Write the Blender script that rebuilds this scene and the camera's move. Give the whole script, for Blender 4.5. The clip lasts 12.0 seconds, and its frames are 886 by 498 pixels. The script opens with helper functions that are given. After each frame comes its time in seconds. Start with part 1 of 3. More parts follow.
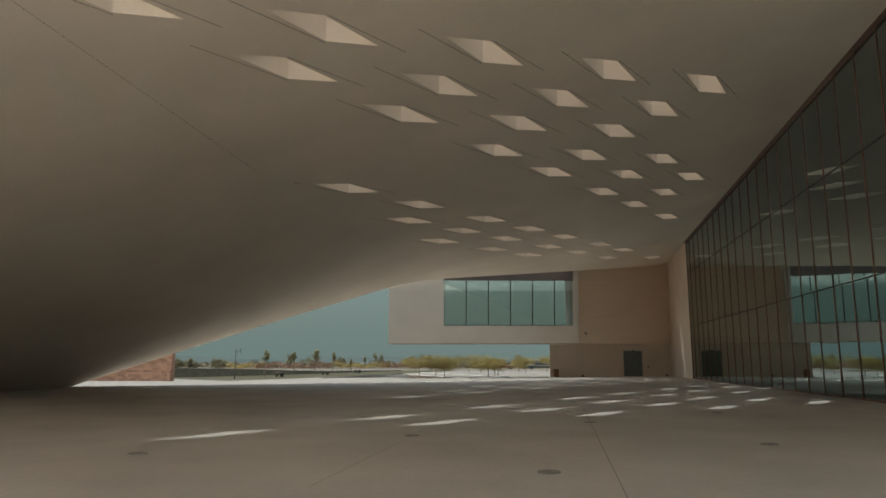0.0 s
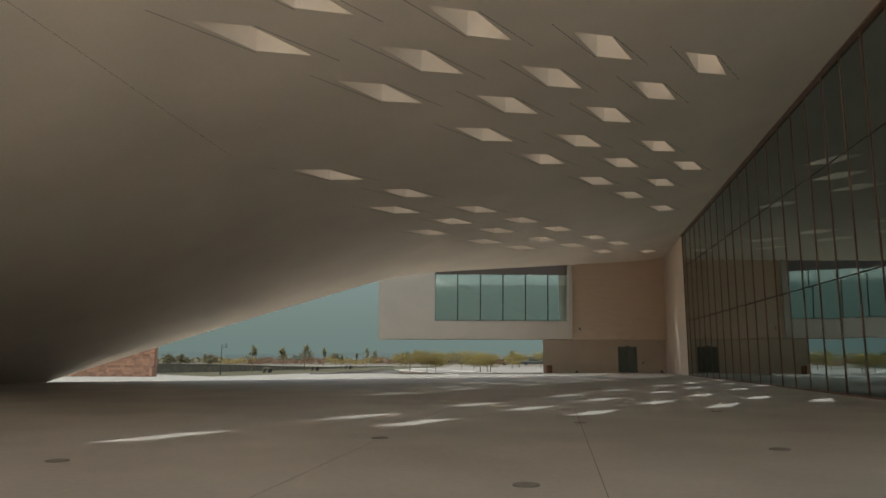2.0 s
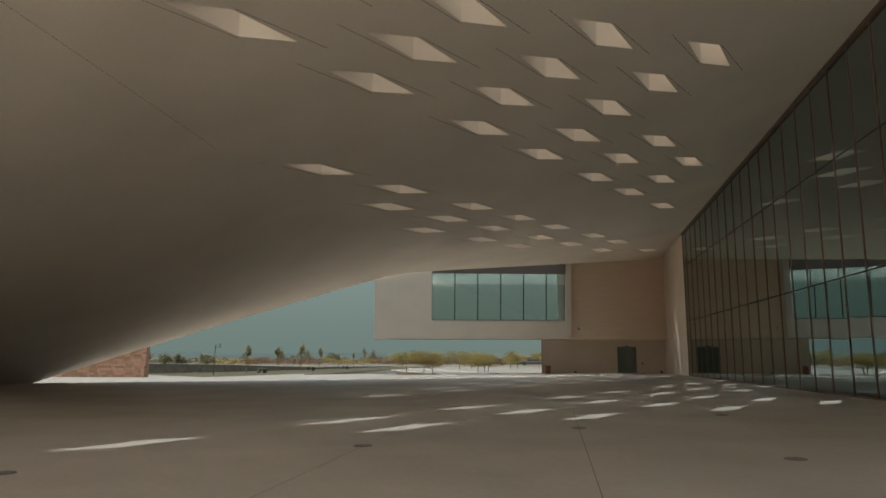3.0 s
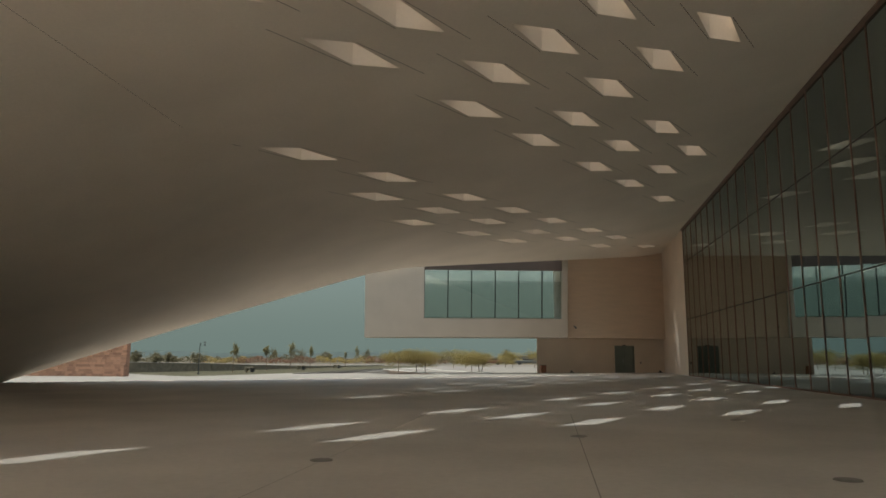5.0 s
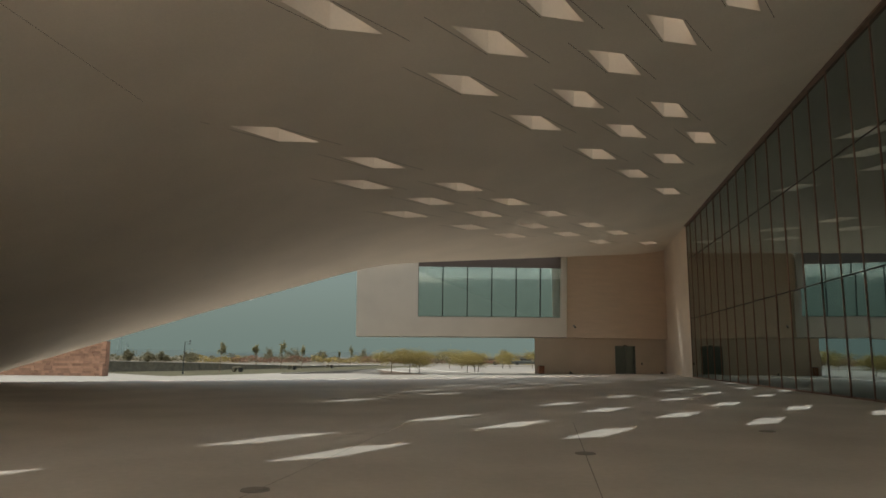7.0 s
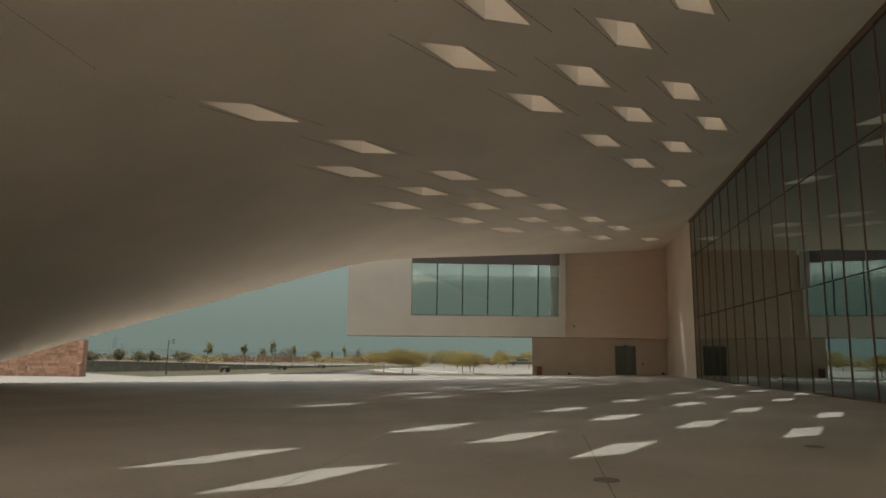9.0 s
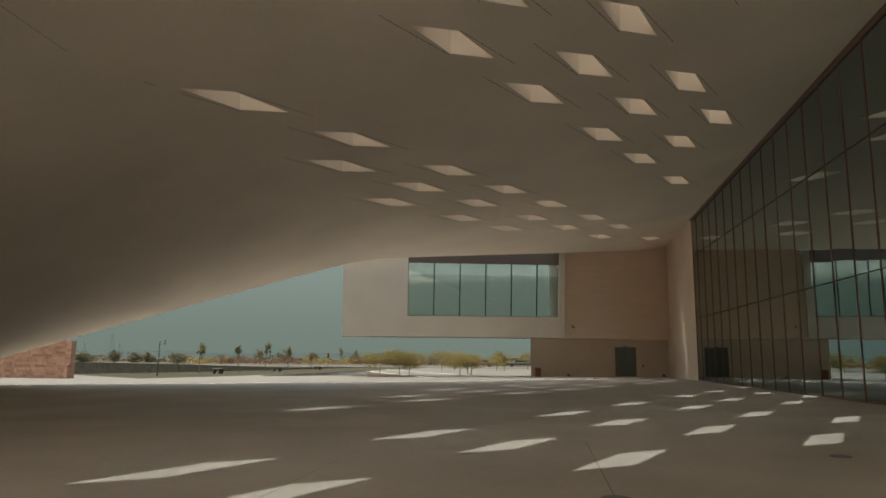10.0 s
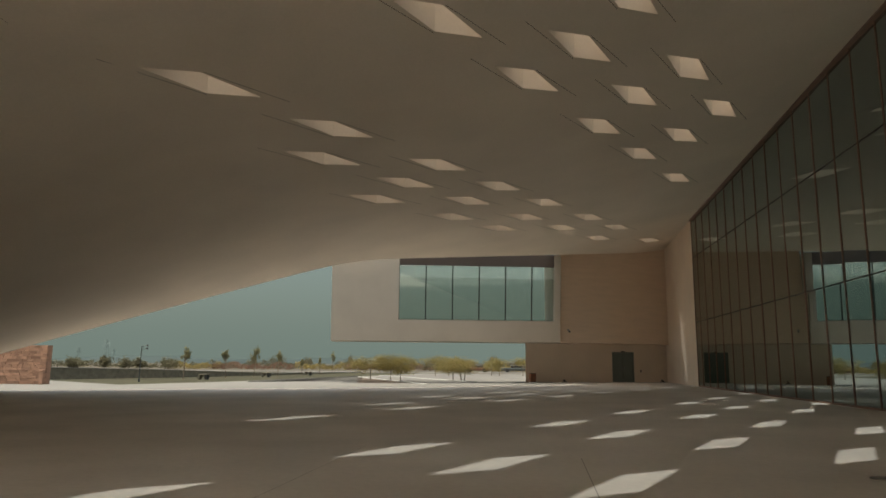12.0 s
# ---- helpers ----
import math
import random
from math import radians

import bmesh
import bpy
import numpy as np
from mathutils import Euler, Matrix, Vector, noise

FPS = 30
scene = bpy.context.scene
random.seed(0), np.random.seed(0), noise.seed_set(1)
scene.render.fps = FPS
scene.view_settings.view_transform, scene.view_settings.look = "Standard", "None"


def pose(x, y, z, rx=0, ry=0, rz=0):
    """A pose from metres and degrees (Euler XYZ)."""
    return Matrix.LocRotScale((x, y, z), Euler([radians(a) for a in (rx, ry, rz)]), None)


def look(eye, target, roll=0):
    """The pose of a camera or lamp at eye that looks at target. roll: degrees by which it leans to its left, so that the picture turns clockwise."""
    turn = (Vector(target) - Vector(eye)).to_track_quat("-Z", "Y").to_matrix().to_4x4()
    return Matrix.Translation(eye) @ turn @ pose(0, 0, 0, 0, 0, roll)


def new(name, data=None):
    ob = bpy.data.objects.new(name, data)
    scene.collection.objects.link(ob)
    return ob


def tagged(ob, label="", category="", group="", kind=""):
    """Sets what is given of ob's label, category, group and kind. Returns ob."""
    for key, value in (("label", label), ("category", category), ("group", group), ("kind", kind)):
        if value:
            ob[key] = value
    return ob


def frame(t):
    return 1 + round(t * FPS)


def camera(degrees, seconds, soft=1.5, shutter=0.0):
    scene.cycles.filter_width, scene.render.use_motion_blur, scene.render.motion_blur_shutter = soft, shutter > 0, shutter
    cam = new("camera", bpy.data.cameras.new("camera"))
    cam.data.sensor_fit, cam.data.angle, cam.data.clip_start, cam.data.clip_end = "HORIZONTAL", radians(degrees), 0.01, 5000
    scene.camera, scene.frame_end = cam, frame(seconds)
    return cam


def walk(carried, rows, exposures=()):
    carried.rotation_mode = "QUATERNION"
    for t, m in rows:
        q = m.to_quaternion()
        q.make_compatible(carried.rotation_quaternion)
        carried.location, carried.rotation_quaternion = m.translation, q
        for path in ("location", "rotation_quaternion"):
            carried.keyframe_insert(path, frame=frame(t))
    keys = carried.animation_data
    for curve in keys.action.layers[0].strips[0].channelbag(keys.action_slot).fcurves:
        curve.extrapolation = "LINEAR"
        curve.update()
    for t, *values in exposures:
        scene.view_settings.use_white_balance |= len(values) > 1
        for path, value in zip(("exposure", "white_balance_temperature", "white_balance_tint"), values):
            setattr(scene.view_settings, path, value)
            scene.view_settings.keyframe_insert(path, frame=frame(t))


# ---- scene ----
cam = camera(64.5, 12.0, soft=1.6)
PATH = [
    (0, (-0.282, -1.465, 1.319), (-0.604, 0.483, 1.638), -0.1),
    (0.5, (-0.245, -1.229, 1.311), (-0.562, 0.721, 1.625), 0.0),
    (1, (-0.189, -0.843, 1.306), (-0.505, 1.107, 1.617), -0.1),
    (1.5, (-0.16, -0.505, 1.293), (-0.473, 1.446, 1.603), -0.0),
    (2, (-0.126, -0.071, 1.289), (-0.436, 1.88, 1.597), -0.0),
    (2.5, (-0.106, 0.337, 1.292), (-0.416, 2.289, 1.6), 0.0),
    (3, (-0.091, 0.768, 1.312), (-0.398, 2.72, 1.62), 0.0),
    (5, (-0.107, 2.58, 1.288), (-0.403, 4.534, 1.594), 0.1),
    (5.5, (-0.114, 3.077, 1.286), (-0.408, 5.032, 1.591), 0.1),
    (6, (-0.131, 3.623, 1.274), (-0.425, 5.577, 1.579), 0.2),
    (6.5, (-0.158, 4.072, 1.283), (-0.451, 6.027, 1.588), 0.2),
    (7, (-0.15, 4.658, 1.289), (-0.441, 6.613, 1.595), 0.3),
    (9, (-0.322, 6.673, 1.305), (-0.602, 8.63, 1.611), 0.4),
    (9.5, (-0.31, 7.18, 1.298), (-0.589, 9.136, 1.608), 0.4),
    (10, (-0.341, 7.662, 1.298), (-0.617, 9.619, 1.608), 0.4),
    (10.5, (-0.37, 8.097, 1.298), (-0.643, 10.054, 1.607), 0.4),
    (11, (-0.389, 8.529, 1.293), (-0.659, 10.486, 1.607), 0.4),
    (11.5, (-0.333, 8.91, 1.288), (-0.602, 10.866, 1.606), 0.4),
    (12, (-0.24, 9.246, 1.284), (-0.506, 11.202, 1.609), 0.4),
]
walk(cam, [(t, look(eye, target, roll)) for t, eye, target, roll in PATH], exposures=[(0.0, 1.63, 6450, 0), (12.0, 1.67, 7050, 2)])

# ---- world and sun ----
world = bpy.data.worlds.new("world")
scene.world = world
world.use_nodes = True
wn = world.node_tree.nodes
sky = wn.new("ShaderNodeTexSky")
sky.sky_type, sky.sun_disc = "NISHITA", False
sky.sun_elevation, sky.sun_rotation = radians(73.8), radians(250)
sky.air_density, sky.dust_density, sky.ozone_density = 1.0, 10.0, 4.0
haze = wn.new("ShaderNodeMix")
haze.data_type = "RGBA"
way, rise, thin = wn.new("ShaderNodeTexCoord"), wn.new("ShaderNodeSeparateXYZ"), wn.new("ShaderNodeMapRange")
world.node_tree.links.new(way.outputs["Generated"], rise.inputs[0])
world.node_tree.links.new(rise.outputs["Z"], thin.inputs["Value"])
thin.inputs["From Min"].default_value, thin.inputs["From Max"].default_value = 0.2, 0.9
thin.inputs["To Min"].default_value, thin.inputs["To Max"].default_value = 0.94, 0.68     # haze thins upwards
world.node_tree.links.new(thin.outputs[0], haze.inputs[0])
haze.inputs[7].default_value = (0.187, 0.240, 0.233, 1)     # dusty air over the whole sky
world.node_tree.links.new(sky.outputs[0], haze.inputs[6])
wn["Background"].inputs["Strength"].default_value = 0.30
world.node_tree.links.new(haze.outputs[2], wn["Background"].inputs["Color"])

sun = new("sun", bpy.data.lights.new("sun", "SUN"))
sun.data.energy, sun.data.angle, sun.data.color = 1.3, radians(0.4), (1.0, 0.975, 0.94)
sun.matrix_world = look((-27.3, -9.8, 100), (0, 0, 0))


# ---- materials ----
def material(name, base, rough=0.7, metal=0.0, var=0.12, scale=1.2, fine=40.0, bump=0.15, bump_dist=0.004, spec=0.5, stretch=(1, 1, 1)):
    """Base colour varied at two scales, with a fine relief."""
    m = bpy.data.materials.new(name)
    m.use_nodes = True
    n, l = m.node_tree.nodes, m.node_tree.links
    b = n["Principled BSDF"]
    co = n.new("ShaderNodeTexCoord")
    mp = n.new("ShaderNodeMapping")
    mp.inputs["Scale"].default_value = stretch
    l.new(co.outputs["Object"], mp.inputs["Vector"])
    big, small = n.new("ShaderNodeTexNoise"), n.new("ShaderNodeTexNoise")
    big.inputs["Scale"].default_value, big.inputs["Detail"].default_value = scale, 6
    small.inputs["Scale"].default_value, small.inputs["Detail"].default_value = fine, 4
    l.new(mp.outputs[0], big.inputs["Vector"])
    l.new(mp.outputs[0], small.inputs["Vector"])
    add = n.new("ShaderNodeMath")
    add.operation = "MULTIPLY_ADD"
    add.inputs[1].default_value = 0.35
    l.new(small.outputs["Fac"], add.inputs[0])
    l.new(big.outputs["Fac"], add.inputs[2])
    ramp = n.new("ShaderNodeMapRange")
    ramp.inputs["From Min"].default_value, ramp.inputs["From Max"].default_value = 0.35, 1.0
    ramp.inputs["To Min"].default_value, ramp.inputs["To Max"].default_value = 1 - var, 1 + var
    l.new(add.outputs[0], ramp.inputs["Value"])
    mix = n.new("ShaderNodeVectorMath")
    mix.operation = "SCALE"
    mix.inputs[0].default_value = base
    l.new(ramp.outputs[0], mix.inputs["Scale"])
    l.new(mix.outputs[0], b.inputs["Base Color"])
    b.inputs["Roughness"].default_value, b.inputs["Metallic"].default_value = rough, metal
    b.inputs["Specular IOR Level"].default_value = spec
    if bump:
        bp = n.new("ShaderNodeBump")
        bp.inputs["Strength"].default_value, bp.inputs["Distance"].default_value = bump, bump_dist
        l.new(small.outputs["Fac"], bp.inputs["Height"])
        l.new(bp.outputs[0], b.inputs["Normal"])
    return m


def glazing(name, tint, gloss_floor, through_tint):
    """Coated glass: a sheen that grows with the angle over a tinted clear pane."""
    m = bpy.data.materials.new(name)
    m.use_nodes = True
    n, l = m.node_tree.nodes, m.node_tree.links
    n.remove(n["Principled BSDF"])
    clear, gloss, mix = n.new("ShaderNodeBsdfTransparent"), n.new("ShaderNodeBsdfGlossy"), n.new("ShaderNodeMixShader")
    clear.inputs["Color"].default_value = (*through_tint, 1)
    gloss.inputs["Color"].default_value, gloss.inputs["Roughness"].default_value = (*tint, 1), 0.012
    co, ns, bp = n.new("ShaderNodeTexCoord"), n.new("ShaderNodeTexNoise"), n.new("ShaderNodeBump")
    ns.inputs["Scale"].default_value, ns.inputs["Detail"].default_value = 0.5, 1
    l.new(co.outputs["Object"], ns.inputs["Vector"])
    bp.inputs["Strength"].default_value, bp.inputs["Distance"].default_value = 0.12, 0.012
    l.new(ns.outputs["Fac"], bp.inputs["Height"])
    l.new(bp.outputs[0], gloss.inputs["Normal"])
    fr, mr = n.new("ShaderNodeFresnel"), n.new("ShaderNodeMapRange")
    fr.inputs["IOR"].default_value = 1.5
    mr.inputs["To Min"].default_value = gloss_floor
    l.new(fr.outputs[0], mr.inputs["Value"])
    l.new(mr.outputs[0], mix.inputs["Fac"])
    l.new(clear.outputs[0], mix.inputs[1])
    l.new(gloss.outputs[0], mix.inputs[2])
    l.new(mix.outputs[0], n["Material Output"].inputs["Surface"])
    return m


SOFFIT = material("soffit_plaster", (0.86, 0.75, 0.635), 0.85, var=0.10, scale=0.25, fine=14, bump=0.1)
# shaded copy of the paving, kept lighter than the plaza
FLOOR = material("shade_toned_beige_paving", (0.57, 0.52, 0.47), 0.6, var=0.20, scale=0.35, fine=9, bump=0.06, bump_dist=0.002, spec=0.3)
STONE = material("wall_stone", (0.85, 0.705, 0.575), 0.8, var=0.07, scale=0.5, fine=20, bump=0.12)
# greyer than the wall stone, and darkened to offset strong light on the box
GALLERY = material("darkened_grey_gallery_stone", (0.43, 0.375, 0.31), 0.85, var=0.08, scale=0.5, fine=20, bump=0.12)
COURSED = material("coursed_wall_stone", (0.79, 0.615, 0.475), 0.85, var=0.07, scale=0.6, fine=5, bump=0.2, bump_dist=0.01, stretch=(1, 1, 7))
# sunlit copy of the paving, darkened to offset the sun
PAVE = material("sun_offset_dark_concrete", (0.135, 0.128, 0.116), 0.8, var=0.08, scale=0.4, fine=12, spec=0.12)
PAVE_GREY = material("grey_paving", (0.115, 0.107, 0.096), 0.85, var=0.1, scale=0.5, fine=12, spec=0.12)
GROUND = material("dry_ground", (0.062, 0.053, 0.04), 0.95, var=0.3, scale=0.05, fine=1.5, bump=0.4, bump_dist=0.05, spec=0.12)
LAWN = material("lawn_turf", (0.036, 0.033, 0.019), 0.95, var=0.3, scale=0.3, fine=8, bump=0.5, bump_dist=0.04, spec=0.12)
ASPHALT = material("grey_bank", (0.075, 0.07, 0.064), 0.95, var=0.25, scale=0.2, fine=5, spec=0.12)
BRONZE = material("bronze_frame", (0.25, 0.135, 0.095), 0.45, metal=0.3, var=0.1, scale=2)
JOINT = material("brown_joint", (0.20, 0.135, 0.10), 0.9, var=0.1, spec=0.1)
DARK = material("dark_rubber", (0.02, 0.018, 0.016), 0.7, var=0.1)
HEADER = material("dark_header_panel", (0.075, 0.055, 0.045), 0.7, var=0.1)
DOOR = material("grey_green_steel", (0.19, 0.215, 0.185), 0.45, var=0.08, scale=2)
SANDSTONE = material("red_sandstone", (0.30, 0.165, 0.108), 0.9, var=0.3, scale=2.5, fine=25, bump=0.5, bump_dist=0.02)
RUST = material("rusty_orange_steel", (0.33, 0.14, 0.075), 0.7, var=0.2, scale=4)
METAL = material("galvanised_steel", (0.30, 0.30, 0.29), 0.45, metal=0.7, var=0.1, scale=4)
IRON = material("cast_iron", (0.27, 0.245, 0.215), 0.7, metal=0.1, var=0.2, scale=10)
BARK = material("bark", (0.17, 0.13, 0.09), 0.95, var=0.3, scale=6, fine=30, bump=0.6, bump_dist=0.02)
INSIDE = material("interior_plaster", (0.5, 0.47, 0.42), 0.8, var=0.08, scale=0.5)
INFLOOR = material("interior_floor", (0.16, 0.15, 0.135), 0.5, var=0.1, scale=0.5)
GREYSTONE = material("grey_rubble", (0.175, 0.155, 0.115), 0.95, var=0.35, scale=3, fine=14, bump=0.6, bump_dist=0.03, spec=0.12)
CONCRETE = material("concrete", (0.33, 0.32, 0.30), 0.9, var=0.15, scale=2)
HILL = material("distant_hill", (0.043, 0.055, 0.055), 1.0, var=0.15, scale=0.004, fine=0.05, bump=0, spec=0.0)
POST = material("dark_grey_post_paint", (0.045, 0.05, 0.047), 0.5, var=0.1, scale=4)
# haze put into the steel's colour, paled towards the sky
HAZY = material("hazy_far_steel", (0.175, 0.21, 0.205), 1.0, var=0.1, scale=0.1, bump=0, spec=0.0)
GLASS = glazing("coated_glass", (0.78, 0.92, 0.92), 0.36, (0.52, 0.62, 0.58))
ROOFGLASS = glazing("skylight_dimming_glass", (0.9, 0.92, 0.92), 0.03, (0.44, 0.465, 0.495))
GLASS2 = glazing("green_glass", (0.88, 0.95, 0.90), 0.02, (0.88, 0.90, 0.87))
GLASS3 = glazing("dark_green_glass", (0.88, 0.95, 0.90), 0.02, (0.74, 0.77, 0.73))


def leaf_material(name, base):
    m = material(name, base, 0.8, var=0.3, scale=3, bump=0)
    n, l = m.node_tree.nodes, m.node_tree.links
    geo, hsv = n.new("ShaderNodeNewGeometry"), n.new("ShaderNodeHueSaturation")
    mr = n.new("ShaderNodeMapRange")
    mr.inputs["To Min"].default_value, mr.inputs["To Max"].default_value = 0.75, 1.25
    l.new(geo.outputs["Random Per Island"], mr.inputs["Value"])
    l.new(mr.outputs[0], hsv.inputs["Value"])
    b = n["Principled BSDF"]
    l.new(b.inputs["Base Color"].links[0].from_socket, hsv.inputs["Color"])
    l.new(hsv.outputs[0], b.inputs["Base Color"])
    tr, mix = n.new("ShaderNodeBsdfTranslucent"), n.new("ShaderNodeMixShader")
    mix.inputs["Fac"].default_value = 0.55
    l.new(hsv.outputs[0], tr.inputs["Color"])
    l.new(b.outputs[0], mix.inputs[1])
    l.new(tr.outputs[0], mix.inputs[2])
    l.new(mix.outputs[0], n["Material Output"].inputs["Surface"])
    return m


LEAF_YELLOW = leaf_material("yellow_green_leaves", (0.175, 0.14, 0.045))
LEAF_GREEN = leaf_material("olive_leaves", (0.135, 0.12, 0.052))
LEAF_RED = leaf_material("rust_red_leaves", (0.14, 0.08, 0.052))
LEAF_GOLD = leaf_material("golden_leaves", (0.20, 0.15, 0.05))
LEAF_FAR = leaf_material("far_dark_leaves", (0.092, 0.082, 0.045))


# ---- mesh helpers ----
def box_into(bm, x0, x1, y0, y1, z0, z1, bevel=0.0):
    """Adds a box with its edges eased."""
    m = Matrix.Translation(((x0 + x1) / 2, (y0 + y1) / 2, (z0 + z1) / 2)) @ Matrix.Diagonal((x1 - x0, y1 - y0, z1 - z0, 1))
    made = bmesh.ops.create_cube(bm, size=1, matrix=m)["verts"]
    if bevel:
        edges = {e for v in made for e in v.link_edges}
        bmesh.ops.bevel(bm, geom=list(edges), offset=bevel, segments=2, affect="EDGES", profile=0.5)
    return bm


def tube_into(bm, p, q, r0, r1, sides=8):
    """Adds a tapered round bar from p to q."""
    p, q = Vector(p), Vector(q)
    way = q - p
    m = Matrix.Translation((p + q) / 2) @ way.to_track_quat("Z", "Y").to_matrix().to_4x4()
    bmesh.ops.create_cone(bm, cap_ends=True, segments=sides, radius1=r0, radius2=r1, depth=way.length, matrix=m)
    return bm


def solid(x0, x1, y0, y1, z0, z1, bevel=0.0):
    return box_into(bmesh.new(), x0, x1, y0, y1, z0, z1, bevel)


def part(name, bm, mat, parent=None, label="", smooth=False):
    """Links a bmesh as one mesh object, under a thing or under a part."""
    me = bpy.data.meshes.new(name)
    bmesh.ops.recalc_face_normals(bm, faces=bm.faces)
    bm.to_mesh(me)
    bm.free()
    me.materials.append(mat)
    if smooth:
        me.shade_smooth()
    ob = new(name, me)
    if parent:
        ob.parent = parent
        ob.matrix_parent_inverse = parent.matrix_basis.inverted()
    if label:
        ob["label"] = label
    return ob


def from_lists(name, verts, faces, mat, parent=None, label=""):
    me = bpy.data.meshes.new(name)
    me.from_pydata(verts, [], faces)
    me.materials.append(mat)
    ob = new(name, me)
    ob.parent = parent
    if label:
        ob["label"] = label
    return ob


def thing(name, x, y, z, label, category, group="", kind="", rz=0):
    ob = new(name)
    ob.empty_display_size = 0.2
    ob.matrix_basis = pose(x, y, z, 0, 0, rz)
    return tagged(ob, label, category, group, kind)


# ---- ground ----
GW = 10.0       # plane of the glazed wall
FOLD = -10.6   # line where the canopy turns down
FOOT = -28.0    # line where the canopy meets the paving


RIM = ((-28.0, 35.5), (-10.6, 47.8), (1.55, 59.6), (10.4, 68.2))


def edge_y(x):
    """Plan line of the canopy's far edge."""
    for (xa, ya), (xb, yb) in zip(RIM, RIM[1:]):
        if x <= xb:
            break
    return ya + (yb - ya) * (x - xa) / (xb - xa)


def roof_z(x, y):
    """Underside of the canopy: two planes that meet in a fold, softer towards the far edge."""
    flat = 10.6 + 0.19 * x - 0.03 * y + 0.10 * max(0.0, x - 8.0)
    slope = (10.6 + 0.19 * FOLD - 0.03 * y) * (x - FOOT) / (FOLD - FOOT)
    k = 0.06 + 0.4 * max(0.0, (y - 14) / 36) ** 1.5
    h = max(0.0, 1 - abs(flat - slope) / k)
    return min(flat, slope) - h * h * k / 4


S = 4000
ground = from_lists("ground", [(-S, -S, -0.06), (S, -S, -0.06), (S, S, -0.06), (-S, S, -0.06)], [(0, 1, 2, 3)], GROUND)
tagged(ground, "dry brown earth stretching to the horizon", "ground", kind="structure")
# the lighter paving is cut along the canopy's shadow line
FLOOR_LINE = ((FOOT - 1, -60.0), (10.4, -60.0), (10.4, 69.5), (-1.2, 66.0), (-1.2, 63.0), (3.9, 62.6), (3.9, 60.4), (-8.6, 48.6), (-28.0, 35.5), (FOOT - 1, 34.8))
# the unseen stretch back to y = -60 is added to bounce sun
n = len(FLOOR_LINE)
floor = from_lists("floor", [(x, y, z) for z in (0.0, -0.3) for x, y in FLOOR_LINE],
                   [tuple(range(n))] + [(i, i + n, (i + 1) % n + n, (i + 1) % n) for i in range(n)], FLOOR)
tagged(floor, "smooth beige stone paving, toned lighter for the shade under the canopy", "floor", kind="structure")

LAWN_EDGE = ((-17.0, 112.0), (-19.2, 82.0), (-20.6, 68.0), (-22.5, 56.0), (-24.8, 48.4), (-36.0, 56.6))
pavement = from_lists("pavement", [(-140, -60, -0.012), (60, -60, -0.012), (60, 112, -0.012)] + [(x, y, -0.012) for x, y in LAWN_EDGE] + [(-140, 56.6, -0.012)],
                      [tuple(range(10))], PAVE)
tagged(pavement, "plaza paving in a grey darkened to offset the sun", "pavement", kind="structure")
lawn = from_lists("lawn", [(x, y, -0.03) for x, y in LAWN_EDGE] + [(-46, 56.6, -0.03), (-46, 118, -0.03), (-17, 118, -0.03)], [tuple(range(9))], LAWN)
tagged(lawn, "thin olive-brown lawn beside the plaza", "lawn", kind="structure")

# ---- canopy ----
STEP_B, STEP_A, STEP_G = Vector((3.53, 3.154)), Vector((-1.48, 1.32)), Vector((-1.006, 2.231))
JUMPS = "AAGAGAGAAGAGAG"
OFFSETS = [Vector((0, 0))]
for c in JUMPS:
    OFFSETS.append(OFFSETS[-1] + (STEP_A if c == "A" else STEP_G))
LAYOUT = {-4: (0,), -3: (0, 1), -2: (0, 1, 2, 5), -1: (0, 1, 2, 3, 6, 7), 0: (0, 1, 2, 3, 4, 7, 8, 9), 1: (3, 4, 5, 8, 9, 10),
          2: (4, 5, 6, 9, 10, 11), 3: (7, 10, 11), 4: (11, 12)}
CENTRES = [Vector((5.015, 22.93)) + r * STEP_B + OFFSETS[j] for r, js in LAYOUT.items() for j in js] + [Vector((7.8, 60.8))]
HALF_P, HALF_Q = Vector((0.94, 1.39)), Vector((0.17, -0.54))
BACK = ((-28.0, 3.0), (-10.6, -5.6), (10.4, -2.0))     # rear edge of the canopy, out of view, set by the light it lets in
UPPER_A, UPPER_B = Vector((1.32, 62.08)), Vector((10.0, 67.47))      # ends of the upper end wall


def upper_y(x):
    """Plan line of the upper end wall."""
    return UPPER_A.y + (UPPER_B.y - UPPER_A.y) * (x - UPPER_A.x) / (UPPER_B.x - UPPER_A.x)


def rim_y(x):
    """Far edge of the canopy, cut off by the end wall."""
    return min(edge_y(x), upper_y(x) + 0.05) if x > UPPER_A.x else edge_y(x)


def diamond(c, grow=0.0):
    p, q = HALF_P * (1 + 0.5 * grow), HALF_Q * (1 + 1.4 * grow)
    return [c - p, c + q, c + p, c - q]


def inside(pt, c):
    d = Vector((pt[0], pt[1])) - c
    det = HALF_P.x * HALF_Q.y - HALF_P.y * HALF_Q.x
    a = (d.x * HALF_Q.y - d.y * HALF_Q.x) / det
    b = (HALF_P.x * d.y - HALF_P.y * d.x) / det
    return abs(a) + abs(b) < 1


